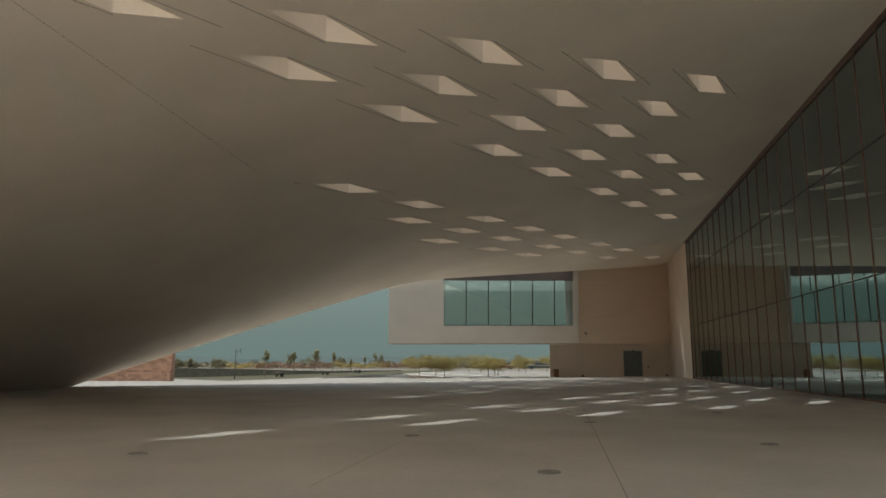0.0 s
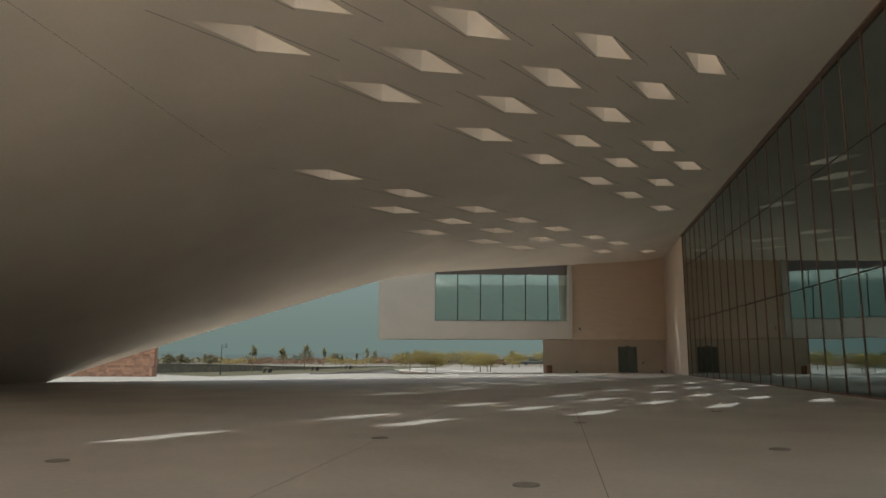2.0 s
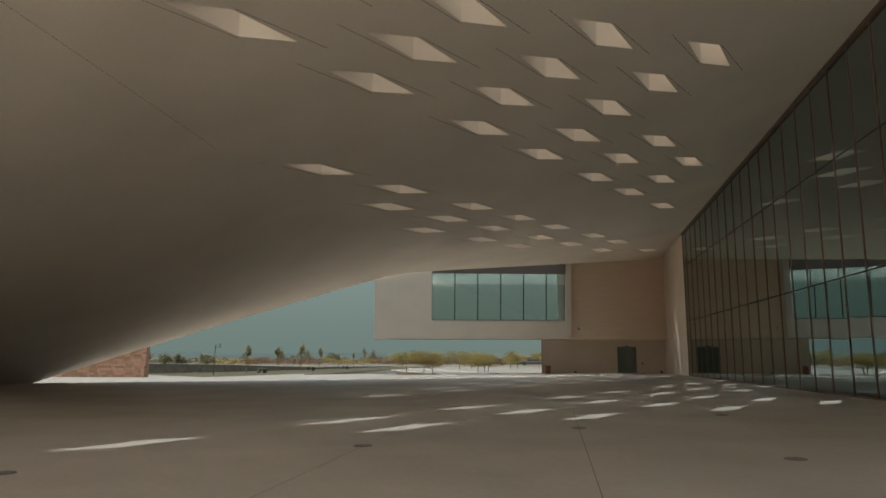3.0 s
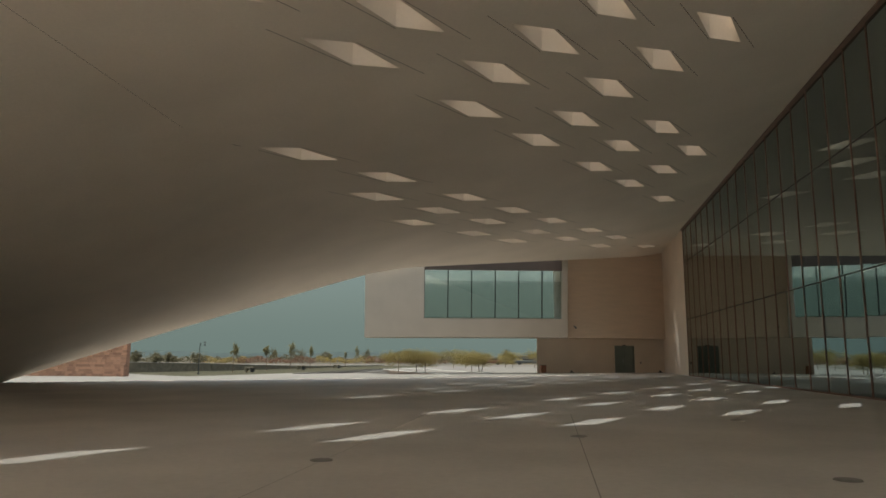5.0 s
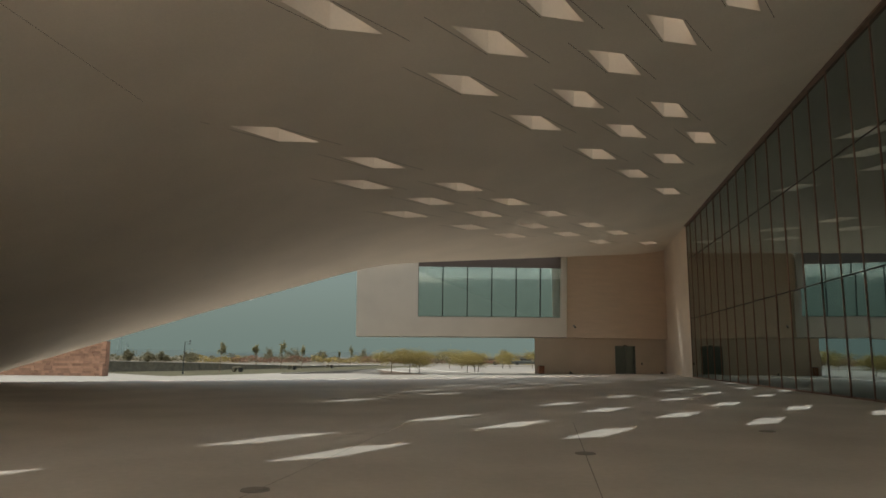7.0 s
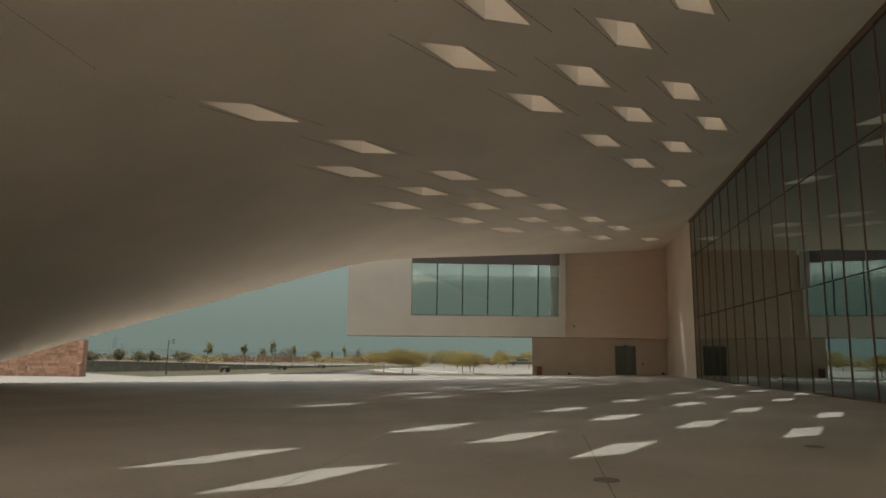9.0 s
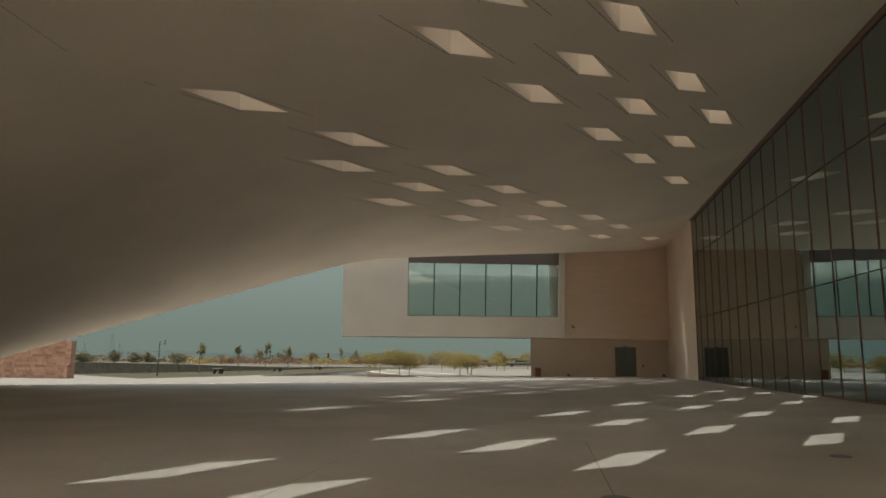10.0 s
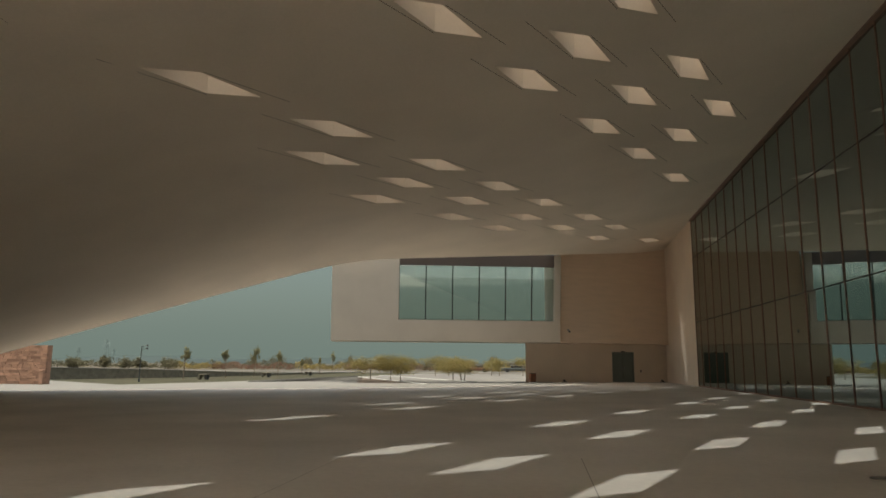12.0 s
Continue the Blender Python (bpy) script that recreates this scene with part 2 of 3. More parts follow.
def build_canopy():
    from mathutils.geometry import delaunay_2d_cdt
    SLAB = 1.0
    centres = [c for c in CENTRES if c.x < 8.6 and c.y < edge_y(c.x) - 1.7]
    n = 28
    rim = [(x, rim_y(x)) for x in (FOOT + (GW + 0.4 - FOOT) * i / n for i in range(n + 1))]
    outer = [Vector(p) for p in BACK] + [Vector(p) for p in reversed(rim)]
    count = len(outer)
    pts, edges = list(outer), [(i, (i + 1) % count) for i in range(count)]
    for c in centres:
        k = len(pts)
        pts += diamond(c)
        edges += [(k + i, k + (i + 1) % 4) for i in range(4)]
    for i in range(52):
        pts.append(Vector((FOLD, -4.4 + i)))
    x = FOOT + 1.3
    while x < 9.5:
        y = -5.6 + (max(0.0, (FOLD - x) * 0.494) if x < FOLD else (x - FOLD) * 0.171) + 1.2
        while y < edge_y(x) - 0.8:
            p = Vector((x, y))
            if abs(x - FOLD) > 0.35 and not any((p - c).length < 1.9 for c in centres):
                pts.append(p)
            y += 1.6
        x += 1.2
    vs, _, fs, *_ = delaunay_2d_cdt(pts, edges, [], 1, 1e-5)
    verts, faces = [], []
    corner = {}
    for c in centres:
        for a, b in zip(diamond(c), diamond(c, -0.07)):
            corner[(round(a.x, 3), round(a.y, 3))] = b
    for lift in (0.0, SLAB):
        k = len(verts)
        shown = [corner.get((round(v.x, 3), round(v.y, 3)), v) if lift else v for v in vs]
        verts += [(v.x, v.y, roof_z(v.x, v.y) + lift) for v in shown]
        for f in fs:
            mid = sum((vs[i] for i in f), Vector((0, 0))) / len(f)
            if not any(inside(mid, c) for c in centres):
                faces.append(tuple(k + i for i in (f if lift else reversed(f))))
    skin = len(faces)
    for c in centres:
        k = len(verts)
        rings = ((0, diamond(c)), (SLAB, diamond(c, -0.07)))
        verts += [(v.x, v.y, roof_z(v.x, v.y) + lift) for lift, d in rings for v in d]
        faces += [(k + i, k + (i + 1) % 4, k + 4 + (i + 1) % 4, k + 4 + i) for i in range(4)]
    k = len(verts)
    verts += [(v.x, v.y, roof_z(v.x, v.y) + lift) for lift in (0, SLAB) for v in outer]
    faces += [(k + i, k + (i + 1) % count, k + count + (i + 1) % count, k + count + i) for i in range(count)]
    # unseen strip from far edge up to end wall, added to block sun
    ends = [x for x, _ in rim if x > -0.3]
    k = len(verts)
    for x in ends:
        z = roof_z(x, rim_y(x))
        verts += [(x, rim_y(x), z), (x, max(upper_y(x), rim_y(x)) + 0.08, z + 0.5)]
    faces += [(k + 2 * i, k + 2 * i + 1, k + 2 * i + 3, k + 2 * i + 2) for i in range(len(ends) - 1)]
    # tinted glass added unseen over each skylight to dim sun and sky
    panes = len(faces)
    for c in centres:
        k = len(verts)
        verts += [(v.x, v.y, roof_z(v.x, v.y) + SLAB + 0.02) for v in diamond(c, -0.03)]
        faces.append((k, k + 1, k + 2, k + 3))
    body = len(faces)
    # shadow gaps beside each skylight
    for c in centres:
        for p, q in (((-1.50, -2.10), (-0.2, 0.60)), ((0.24, -0.51), (1.50, 2.03))):
            p, q = c + Vector(p), c + Vector(q)
            side = (q - p).orthogonal().normalized() * 0.008
            k = len(verts)
            verts += [(v.x, v.y, roof_z(v.x, v.y) - 0.004) for v in (p - side, p + side, q + side, q - side)]
            faces.append((k, k + 1, k + 2, k + 3))
    # dark strip as the fold's joint and shadow line, shortened for the view
    for i in range(8):
        k = len(verts)
        verts += [(FOLD + dx, 5 + (i + dy) * 2.0, roof_z(FOLD + dx, 5 + (i + dy) * 2.0) - 0.012) for dx, dy in ((-0.004, 0), (-0.004, 1), (0.004, 1), (0.004, 0))]
        faces.append((k, k + 1, k + 2, k + 3))
    ob = from_lists("ceiling", verts, faces, SOFFIT)
    ob.data.materials.append(JOINT)
    ob.data.materials.append(ROOFGLASS)
    for i, f in enumerate(ob.data.polygons):
        f.use_smooth = i < skin
        f.material_index = 1 if i >= body else 2 if i >= panes else 0
    return tagged(ob, "beige plaster canopy soffit pierced by slanted diamond skylights", "ceiling", kind="structure"), centres


ceiling, centres = build_canopy()

# ---- far walls and the raised box ----
def turned(bm, m):
    """Moves a bmesh built along a wall into its place in the plan."""
    bmesh.ops.transform(bm, matrix=m, verts=bm.verts)
    return bm


LOWER = pose(6.35, 67.5, 0, 0, 0, math.degrees(math.atan(0.33)))     # along the lower end wall
FRONT = pose(1.0, 61.2, 0, 0, 0, math.degrees(math.atan(0.22)))      # along the front of the raised box
wall_north = thing("wall_north", 4, 67, 0, "plain beige stone end wall with one steel door", "wall", kind="structure")
DX0, DX1, DZ = -0.84, 1.0, 2.37
LL, LR, LT = -8.02, 3.9, 2.99
lower = solid(LL, DX0, 0, 5, 0, LT)
for v in lower.verts:      # the free end is skewed back to fit the camera's view
    if v.co.x < LL + 0.1 and v.co.y > 4:
        v.co.x += 2.8
box_into(lower, DX1, LR, 0, 5, 0, LT)
box_into(lower, DX0, DX1, 0, 5, DZ, LT)
box_into(lower, DX0, DX1, 0.5, 5, 0, DZ)
part("lower_wall", turned(lower, LOWER), STONE, wall_north)
bm = bmesh.new()
foot = [bm.verts.new((x, y, 2.96)) for x, y in ((UPPER_A.x, UPPER_A.y), (UPPER_B.x, UPPER_B.y), (10.0, 73.0), (1.75, 73.0))]
bm.faces.new(foot)
grown = bmesh.ops.extrude_face_region(bm, geom=list(bm.faces))["geom"]
bmesh.ops.translate(bm, verts=[v for v in grown if isinstance(v, bmesh.types.BMVert)], vec=(0, 0, 8.6))
part("upper_wall", bm, COURSED, wall_north)
wall_east = tagged(part("wall_east", solid(GW, GW + 0.4, 57.3, 69.2, 0, 11.6), STONE), "plain beige stone return wall beside the glazing", "wall", kind="structure")

gallery = thing("raised_gallery", -6.3, 59.6, 2.95, "beige stone box raised over the plaza with a wide window", "building")
X0, X1, Z0 = -16.23, 0.50, 2.95      # along the front, from its right end
WX0, WX1, WZ0, WZ1 = -11.41, 0.02, 4.47, 8.43
LEAN = 0.11      # outward lean towards the top, made up to keep the sun off the front
DEEP = 3.7      # depth of the raised box


def gallery_top(x):
    return 9.32 + 0.008 * x


def build_gallery():
    # splayed frame round the window, from the outer rim back to the opening
    o = [(X0, 0, Z0), (X1, 0, Z0), (X1, 0, gallery_top(X1)), (X0, 0, gallery_top(X0))]
    r = [(X0 + 0.3, 0, Z0 + 0.24), (X1 - 0.1, 0, Z0 + 0.24), (X1 - 0.1, 0, gallery_top(X1)), (X0 + 0.3, 0, gallery_top(X0))]
    i = [(WX0, 0.0, WZ0), (WX1, 0.0, WZ0), (WX1, 0.0, gallery_top(WX1)), (WX0, 0.0, gallery_top(WX0))]
    w = [(x, y + 0.16, z) for x, y, z in i]
    b = [(X0, DEEP, Z0), (X1, DEEP, Z0), (X1, DEEP, 9.1), (X0, DEEP, 9.1)]
    m = [(X1, 0.5, gallery_top(X1)), (X0, 0.5, gallery_top(X0)), (X1, 0.5, 9.1), (X0, 0.5, 9.1)]
    v = [(x, y + LEAN * (9.1 - z), z) for x, y, z in o + r + i + w] + b + m
    f = [(0, 1, 5, 4), (1, 2, 6, 5), (3, 0, 4, 7), (4, 5, 9, 8), (5, 6, 10, 9), (7, 4, 8, 11),      # front and splays
         (8, 9, 13, 12), (9, 10, 14, 13), (11, 8, 12, 15),      # reveals of the opening
         (1, 0, 16, 17), (2, 1, 17, 18, 22, 20), (0, 3, 21, 23, 19, 16), (22, 18, 19, 23), (20, 22, 23, 21)]
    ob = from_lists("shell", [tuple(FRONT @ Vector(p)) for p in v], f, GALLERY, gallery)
    ob.matrix_parent_inverse = gallery.matrix_basis.inverted()


def gallery_part(name, bm, mat, label="", lean=True):
    if lean:
        for v in bm.verts:
            v.co.y += LEAN * (9.1 - v.co.z)
    return part(name, turned(bm, FRONT), mat, gallery, label)


build_gallery()
bm = solid(WX0 + 0.01, WX1 - 0.01, 0.04, 0.24, WZ1, 9.0)
for v in bm.verts:
    if v.co.z > 8.9:
        v.co.z = gallery_top(v.co.x)
gallery_part("header", bm, HEADER, "dark brown header panel over the glass")
PANE = 1.953
panes_x = [WX0 + k * PANE for k in range(6)]
BAND = 7.56      # two glass tints paint in the brighter band seen above this height
for k, x in enumerate(panes_x):
    x1 = panes_x[k + 1] if k < 5 else WX1
    gallery_part("pane", solid(x + 0.03, x1 - 0.03, 0.09, 0.11, BAND + 0.005, WZ1), GLASS2, "greenish glass tinted paler to paint the bright upper band")
    gallery_part("pane", solid(x + 0.03, x1 - 0.03, 0.09, 0.11, WZ0 + 0.02, BAND - 0.005), GLASS3, "greenish glass tinted darker below the painted bright band")
    gallery_part("mullion", solid(x - 0.04, x + 0.04, 0.03, 0.17, WZ0, WZ1, 0.01), DARK, "slim dark metal mullion")
# unseen slab added to keep sun off the lower wall
gallery_part("rear_sun_blocker", solid(-3.4, 2.2, DEEP - 0.08, DEEP + 1.9, 3.0, 3.3), GALLERY, lean=False)
gallery_part("rear_wall", solid(X0 + 0.1, X1 - 0.1, DEEP - 0.3, DEEP - 0.1, Z0 + 0.1, 4.7), INSIDE, lean=False)
gallery_part("side_wall", solid(WX1 + 0.03, X1 - 0.05, 0.95, DEEP - 0.1, WZ0 - 0.1, 9.0), INSIDE, "pale plastered inner side wall", lean=False)
# deck out of view, its tone chosen for the light it sends upwards
gallery_part("bounce_deck", solid(X0 + 0.05, X1 - 0.05, 0.85, DEEP - 0.05, 9.11, 9.2), CONCRETE, "unseen concrete deck, toned to bounce sun onto the soffit", lean=False)
gallery_part("room_floor", solid(X0 + 0.1, X1 - 0.1, 1.1, DEEP - 0.35, 4.2, 4.4), INFLOOR, lean=False)

# door
place = LOWER @ Vector(((DX0 + DX1) / 2, 0.1, 0))
door = thing("door_1", place.x, place.y, 0, "closed grey-green steel double door", "door", kind="structure")
frame_bm = solid(DX0, DX0 + 0.08, -0.02, 0.15, 0, DZ)
box_into(frame_bm, DX1 - 0.08, DX1, -0.02, 0.15, 0, DZ)
box_into(frame_bm, DX0 + 0.08, DX1 - 0.08, -0.02, 0.15, DZ - 0.08, DZ)
part("door_frame", turned(frame_bm, LOWER), DOOR, door)
DM = (DX0 + DX1) / 2
for a, b, h in ((DX0 + 0.085, DM - 0.004, DM - 0.12), (DM + 0.004, DX1 - 0.085, DM + 0.09)):
    leaf = part("door_leaf", turned(solid(a, b, 0.06, 0.11, 0.01, DZ - 0.085, 0.006), LOWER), DOOR, door)
    part("door_handle", turned(solid(h, h + 0.03, 0.0, 0.06, 0.95, 1.25, 0.006), LOWER), METAL, leaf, "steel pull handle")
part("door_closer", turned(solid(DM - 0.14, DM + 0.14, -0.07, 0.0, DZ, DZ + 0.07, 0.01), LOWER), DARK, door, "dark door closer")

# ---- glazed wall ----
glass_wall = thing("glass_wall", GW, 20, 0, "tall bronze-framed curtain wall of reflective glass", "glass wall", kind="structure")
MY = [57.25] + [55.9 - 1.8 * k for k in range(39)]
TRANSOMS = (4.13, 8.4)
tilt = random.Random(77)
for k, y in enumerate(MY):
    top = roof_z(GW, y) - 0.09
    part("mullion", solid(GW - 0.03, GW + 0.10, y - 0.018, y + 0.018, 0, top, 0.006), BRONZE, glass_wall)
    if k + 1 < len(MY):
        y1 = MY[k + 1]
        for z0, z1 in zip((0.06,) + TRANSOMS, TRANSOMS + (roof_z(GW, y) - 0.1,)):
            bm = solid(GW + 0.0, GW + 0.02, y1 + 0.022, y - 0.022, z0 + 0.02, z1 - 0.02)
            mid = Vector((GW, (y + y1) / 2, (z0 + z1) / 2))
            turn = Euler((0, radians(tilt.gauss(0, 0.07)), radians(tilt.gauss(0, 0.10)))).to_matrix()
            bmesh.ops.rotate(bm, verts=bm.verts, cent=mid, matrix=turn)
            part("pane", bm, GLASS, glass_wall)
        for z in TRANSOMS:
            part("transom", solid(GW - 0.02, GW + 0.06, y1 + 0.022, y - 0.022, z - 0.02, z + 0.02), HEADER, glass_wall, "dark brown transom")
        edge = roof_z(GW - 0.15, y) - 0.004
        bm = solid(GW - 0.15, GW + 0.1, y1 + 0.003, y - 0.003, edge - 0.06, edge)
        for v in bm.verts:
            if v.co.y < y - 0.9:
                v.co.z += 0.03 * 1.8
        part("head_rail", bm, BRONZE, glass_wall)
        part("sill_rail", solid(GW - 0.05, GW + 0.1, y1 + 0.022, y - 0.022, 0, 0.06), BRONZE, glass_wall)

hall = thing("interior_hall", GW + 6, 20, 0, "dim plain hall behind the glass", "room", kind="structure")
part("hall_floor", solid(GW + 0.4, GW + 12, -13, 57, -0.2, 0.01), INFLOOR, hall)
part("hall_wall", solid(GW + 12, GW + 12.3, -13, 57, 0, 13.5), INSIDE, hall)
part("hall_end", solid(GW + 0.4, GW + 12, 57, 57.3, 0, 13.5), INSIDE, hall)
part("hall_start", solid(GW + 0.1, GW + 12, -14, -13, 0, 13.5), INSIDE, hall)
part("hall_ceiling", solid(GW + 0.4, GW + 12.3, -14, 57.3, 13.5, 13.8), INSIDE, hall)
for k in range(9):
    col = thing("column", GW + 2.6, 52 - 7.2 * k, 0, "pale round interior column", "column", "columns in the hall", "structure")
    part("shaft", tube_into(bmesh.new(), (GW + 2.6, 52 - 7.2 * k, 0.01), (GW + 2.6, 52 - 7.2 * k, 13.5), 0.3, 0.3, 20), STONE, col, smooth=True)

# ---- things on the paving ----
for x, y in ((-6.42, 8.28), (-0.46, 7.48), (3.01, 10.93), (0.33, 14.76), (-3.0, 11.44), (3.74, 18.4)):
    drain = thing("floor_drain", x, y, 0, "round cast-iron cover set flush in the paving", "drain cover", "covers in the paving")
    bm = bmesh.new()
    bmesh.ops.create_cone(bm, cap_ends=True, segments=28, radius1=0.145, radius2=0.14, depth=0.012, matrix=Matrix.Translation((x, y, 0.006)))
    part("rim", bm, IRON, drain)
    bm = bmesh.new()
    bmesh.ops.create_cone(bm, cap_ends=True, segments=24, radius1=0.12, radius2=0.116, depth=0.012, matrix=Matrix.Translation((x, y, 0.0105)))
    part("lid", bm, IRON, drain)
for x, y0, y1, w in ((0.33, 3.0, 19.6, 0.006), (-2.99, 6.0, 20.5, 0.002)):
    part("joint", solid(x - w, x + w, y0, y1, 0.0, 0.002), IRON, floor)

def along(name, x, z, label, category, group="", kind="", y=-0.1):
    p = LOWER @ Vector((x, y, z))
    return thing(name, p.x, p.y, p.z, label, category, group, kind)


bin1 = along("litter_bin", -7.6, 0, "square rust-orange litter bin beside the stone wall", "litter bin", y=-0.4)
for a in (-7.84, -7.605):
    part("side_panel", turned(solid(a, a + 0.22, -0.62, -0.18, 0.04, 0.64, 0.015), LOWER), RUST, bin1)
part("plinth", turned(solid(-7.82, -7.40, -0.6, -0.2, 0, 0.05), LOWER), DARK, bin1)
part("rim", turned(solid(-7.84, -7.385, -0.62, -0.18, 0.64, 0.67), LOWER), DARK, bin1)

for x in (-4.95, 3.3):
    lamp = along("floor_spotlight", x, 0, "small dark spotlight on the paving at the wall", "spotlight", "spotlights at the wall", y=-0.25)
    part("base", turned(solid(x - 0.17, x + 0.17, -0.32, -0.18, 0, 0.05, 0.01), LOWER), DARK, lamp)
    part("head", turned(tube_into(bmesh.new(), (x, -0.30, 0.10), (x, -0.12, 0.14), 0.06, 0.07, 12), LOWER), DARK, lamp)
reader = along("door_reader", 1.57, 0.8, "small dark entry reader on the wall by the door", "card reader", y=0)
part("case", turned(solid(1.53, 1.62, -0.04, 0.0, 0.78, 0.96, 0.008), LOWER), DARK, reader)

cctv = thing("security_camera", 1.9, upper_y(1.9), 3.8, "small grey security camera on the upper wall", "camera")
CW = pose(1.9, upper_y(1.9), 0, 0, 0, 32.6)
part("bracket", turned(solid(-0.03, 0.03, -0.13, 0.0, 3.86, 3.92), CW), METAL, cctv)
part("housing", turned(tube_into(bmesh.new(), (0, -0.10, 3.87), (-0.08, -0.38, 3.74), 0.07, 0.07, 14), CW), METAL, cctv)
part("lens", turned(tube_into(bmesh.new(), (-0.078, -0.375, 3.745), (-0.086, -0.405, 3.73), 0.05, 0.05, 14), CW), DARK, cctv)

# ---- red stone wall ----
random.seed(5)
BWY = 47.3
brick_wall = thing("wall_red", -33, BWY, 0, "rough red sandstone block wall at the plaza edge", "wall", kind="structure")
part("core", solid(-46, -28.75, BWY + 0.05, BWY + 0.45, 0, 2.24), SANDSTONE, brick_wall)

pier = thing("stone_bollard", -28.71, BWY - 0.31, 0, "low rounded red sandstone bollard at the wall's end", "bollard")
part("shaft", solid(-28.82, -28.60, BWY - 0.42, BWY - 0.20, 0, 0.70, 0.025), SANDSTONE, pier)
part("cap", solid(-28.83, -28.59, BWY - 0.43, BWY - 0.19, 0.705, 0.84, 0.05), SANDSTONE, pier)


# ---- trees ----
def crown_mesh(seed, centre, radii, count, size, clumps=14):
    """Many small leaves gathered in clumps, with gaps."""
    rng = random.Random(seed)
    cl = []
    for _ in range(clumps):
        v = Vector((rng.gauss(0, 1), rng.gauss(0, 1), rng.gauss(0, 1))).normalized() * rng.uniform(0.35, 1.0)
        cl.append((Vector((v.x * radii[0], v.y * radii[1], v.z * radii[2])), rng.uniform(0.25, 0.5)))
    verts, faces = [], []
    for _ in range(count):
        c, r = rng.choice(cl)
        p = Vector(centre) + c + Vector((rng.gauss(0, r * radii[0] * 0.6), rng.gauss(0, r * radii[1] * 0.6), rng.gauss(0, r * radii[2] * 0.7)))
        a = Vector((rng.gauss(0, 1), rng.gauss(0, 1), rng.gauss(0, 1))).normalized()
        b = a.orthogonal().normalized()
        s = size * rng.uniform(0.6, 1.4)
        k = len(verts)
        verts += [p - a * s, p + b * s * 0.45, p + a * s, p - b * s * 0.45]
        faces.append((k, k + 1, k + 2, k + 3))
    return verts, faces, [Vector(centre) + c for c, _ in cl]


def tree(name, x, y, height, spread, mat, seed, label, category="tree", group="", leaves=1500, leaf=0.07, bare=0.45, lean=0.0, stems=1, thick=0.05, z=-0.03):
    t = thing(name, x, y, z, label, category, group)
    rng = random.Random(seed)
    ch = height * (1 - bare)
    centre = (x + lean, y, z + height - ch * 0.52)
    verts, faces, tips = crown_mesh(seed, centre, (spread / 2, spread / 2, ch * 0.62), leaves, leaf)
    for s in range(stems):
        off = (s - (stems - 1) / 2) * 0.25
        bm = bmesh.new()
        p0, p1 = Vector((x + off, y, z - 0.05)), Vector((x + off * 1.6 + lean * 0.6, y, z + height * bare))
        p2 = Vector((x + lean, y, z + height * (bare + 0.25)))
        tube_into(bm, p0, p1, thick * 1.15, thick * 0.8, 8)
        tube_into(bm, p1, p2, thick * 0.8, thick * 0.45, 8)
        for tip in tips[s::stems][:7]:
            tube_into(bm, p1.lerp(p2, rng.uniform(0, 0.9)), tip, thick * 0.4, thick * 0.12, 5)
        part("trunk", bm, BARK, t)
    cr = from_lists("crown", [tuple(v) for v in verts], faces, mat, t)
    cr.matrix_parent_inverse = t.matrix_basis.inverted()
    return t


YL = "small yellow-green tree with a wide crown on the plaza"
for i, (x, y, h, w, st) in enumerate(((-13.5, 64.6, 1.8, 3.1, 1), (-12.0, 65.2, 1.75, 2.8, 1), (-11.2, 65.3, 1.8, 2.8, 1), (-7.2, 67.0, 1.75, 2.6, 1), (-6.5, 68.0, 1.75, 2.6, 2))):
    tree("plaza_tree", x, y, h, w, LEAF_YELLOW, 20 + i, YL, group="trees on the plaza", leaves=4200, leaf=0.045, bare=0.45, stems=st, thick=0.035)
for i, (x, y, h, w) in enumerate(((-12.0, 90, 2.2, 3.0), (-10.6, 91, 2.1, 2.8), (-5.9, 95, 2.0, 2.6), (-5.0, 96, 1.9, 2.4), (-2.2, 97, 2.1, 2.8))):
    tree("plaza_tree", x, y, h, w, LEAF_YELLOW, 40 + i, "yellow-green tree with a wide crown further off on the plaza", group="trees on the plaza", leaves=1500, leaf=0.07, bare=0.4, thick=0.04)
for i, (y, h, w, b, ln) in enumerate(((61.4, 2.45, 0.95, 0.68, 0.1), (68.5, 2.5, 0.75, 0.66, -0.1), (75.2, 2.75, 1.05, 0.68, 0.15), (81, 2.55, 0.7, 0.66, 0.1), (90, 1.8, 0.6, 0.66, 0), (97, 2.1, 0.35, 0.7, 0), (104, 2.9, 0.95, 0.66, 0.1))):
    tree("street_tree", -27.6 + 0.2 * (i % 2) - 0.25 * max(0, i - 3), y, h * 0.96, w * 0.72, LEAF_GREEN, 60 + i, "young thin-stemmed tree with a ragged tufted crown on the lawn",
         group="young trees in a row", leaves=340, leaf=0.075, bare=b, lean=ln, thick=0.04)

# ---- lamp post and benches on the lawn ----
LX, LY = -27.45, 55.0
lamp = thing("lamp_post", LX, LY, -0.03, "thin dark lamp post with two small heads", "lamp post")
part("pole", tube_into(bmesh.new(), (LX, LY, -0.03), (LX + 0.04, LY, 2.42), 0.045, 0.028, 10), POST, lamp)
part("base", tube_into(bmesh.new(), (LX, LY, -0.03), (LX, LY, 0.12), 0.09, 0.07, 10), POST, lamp)
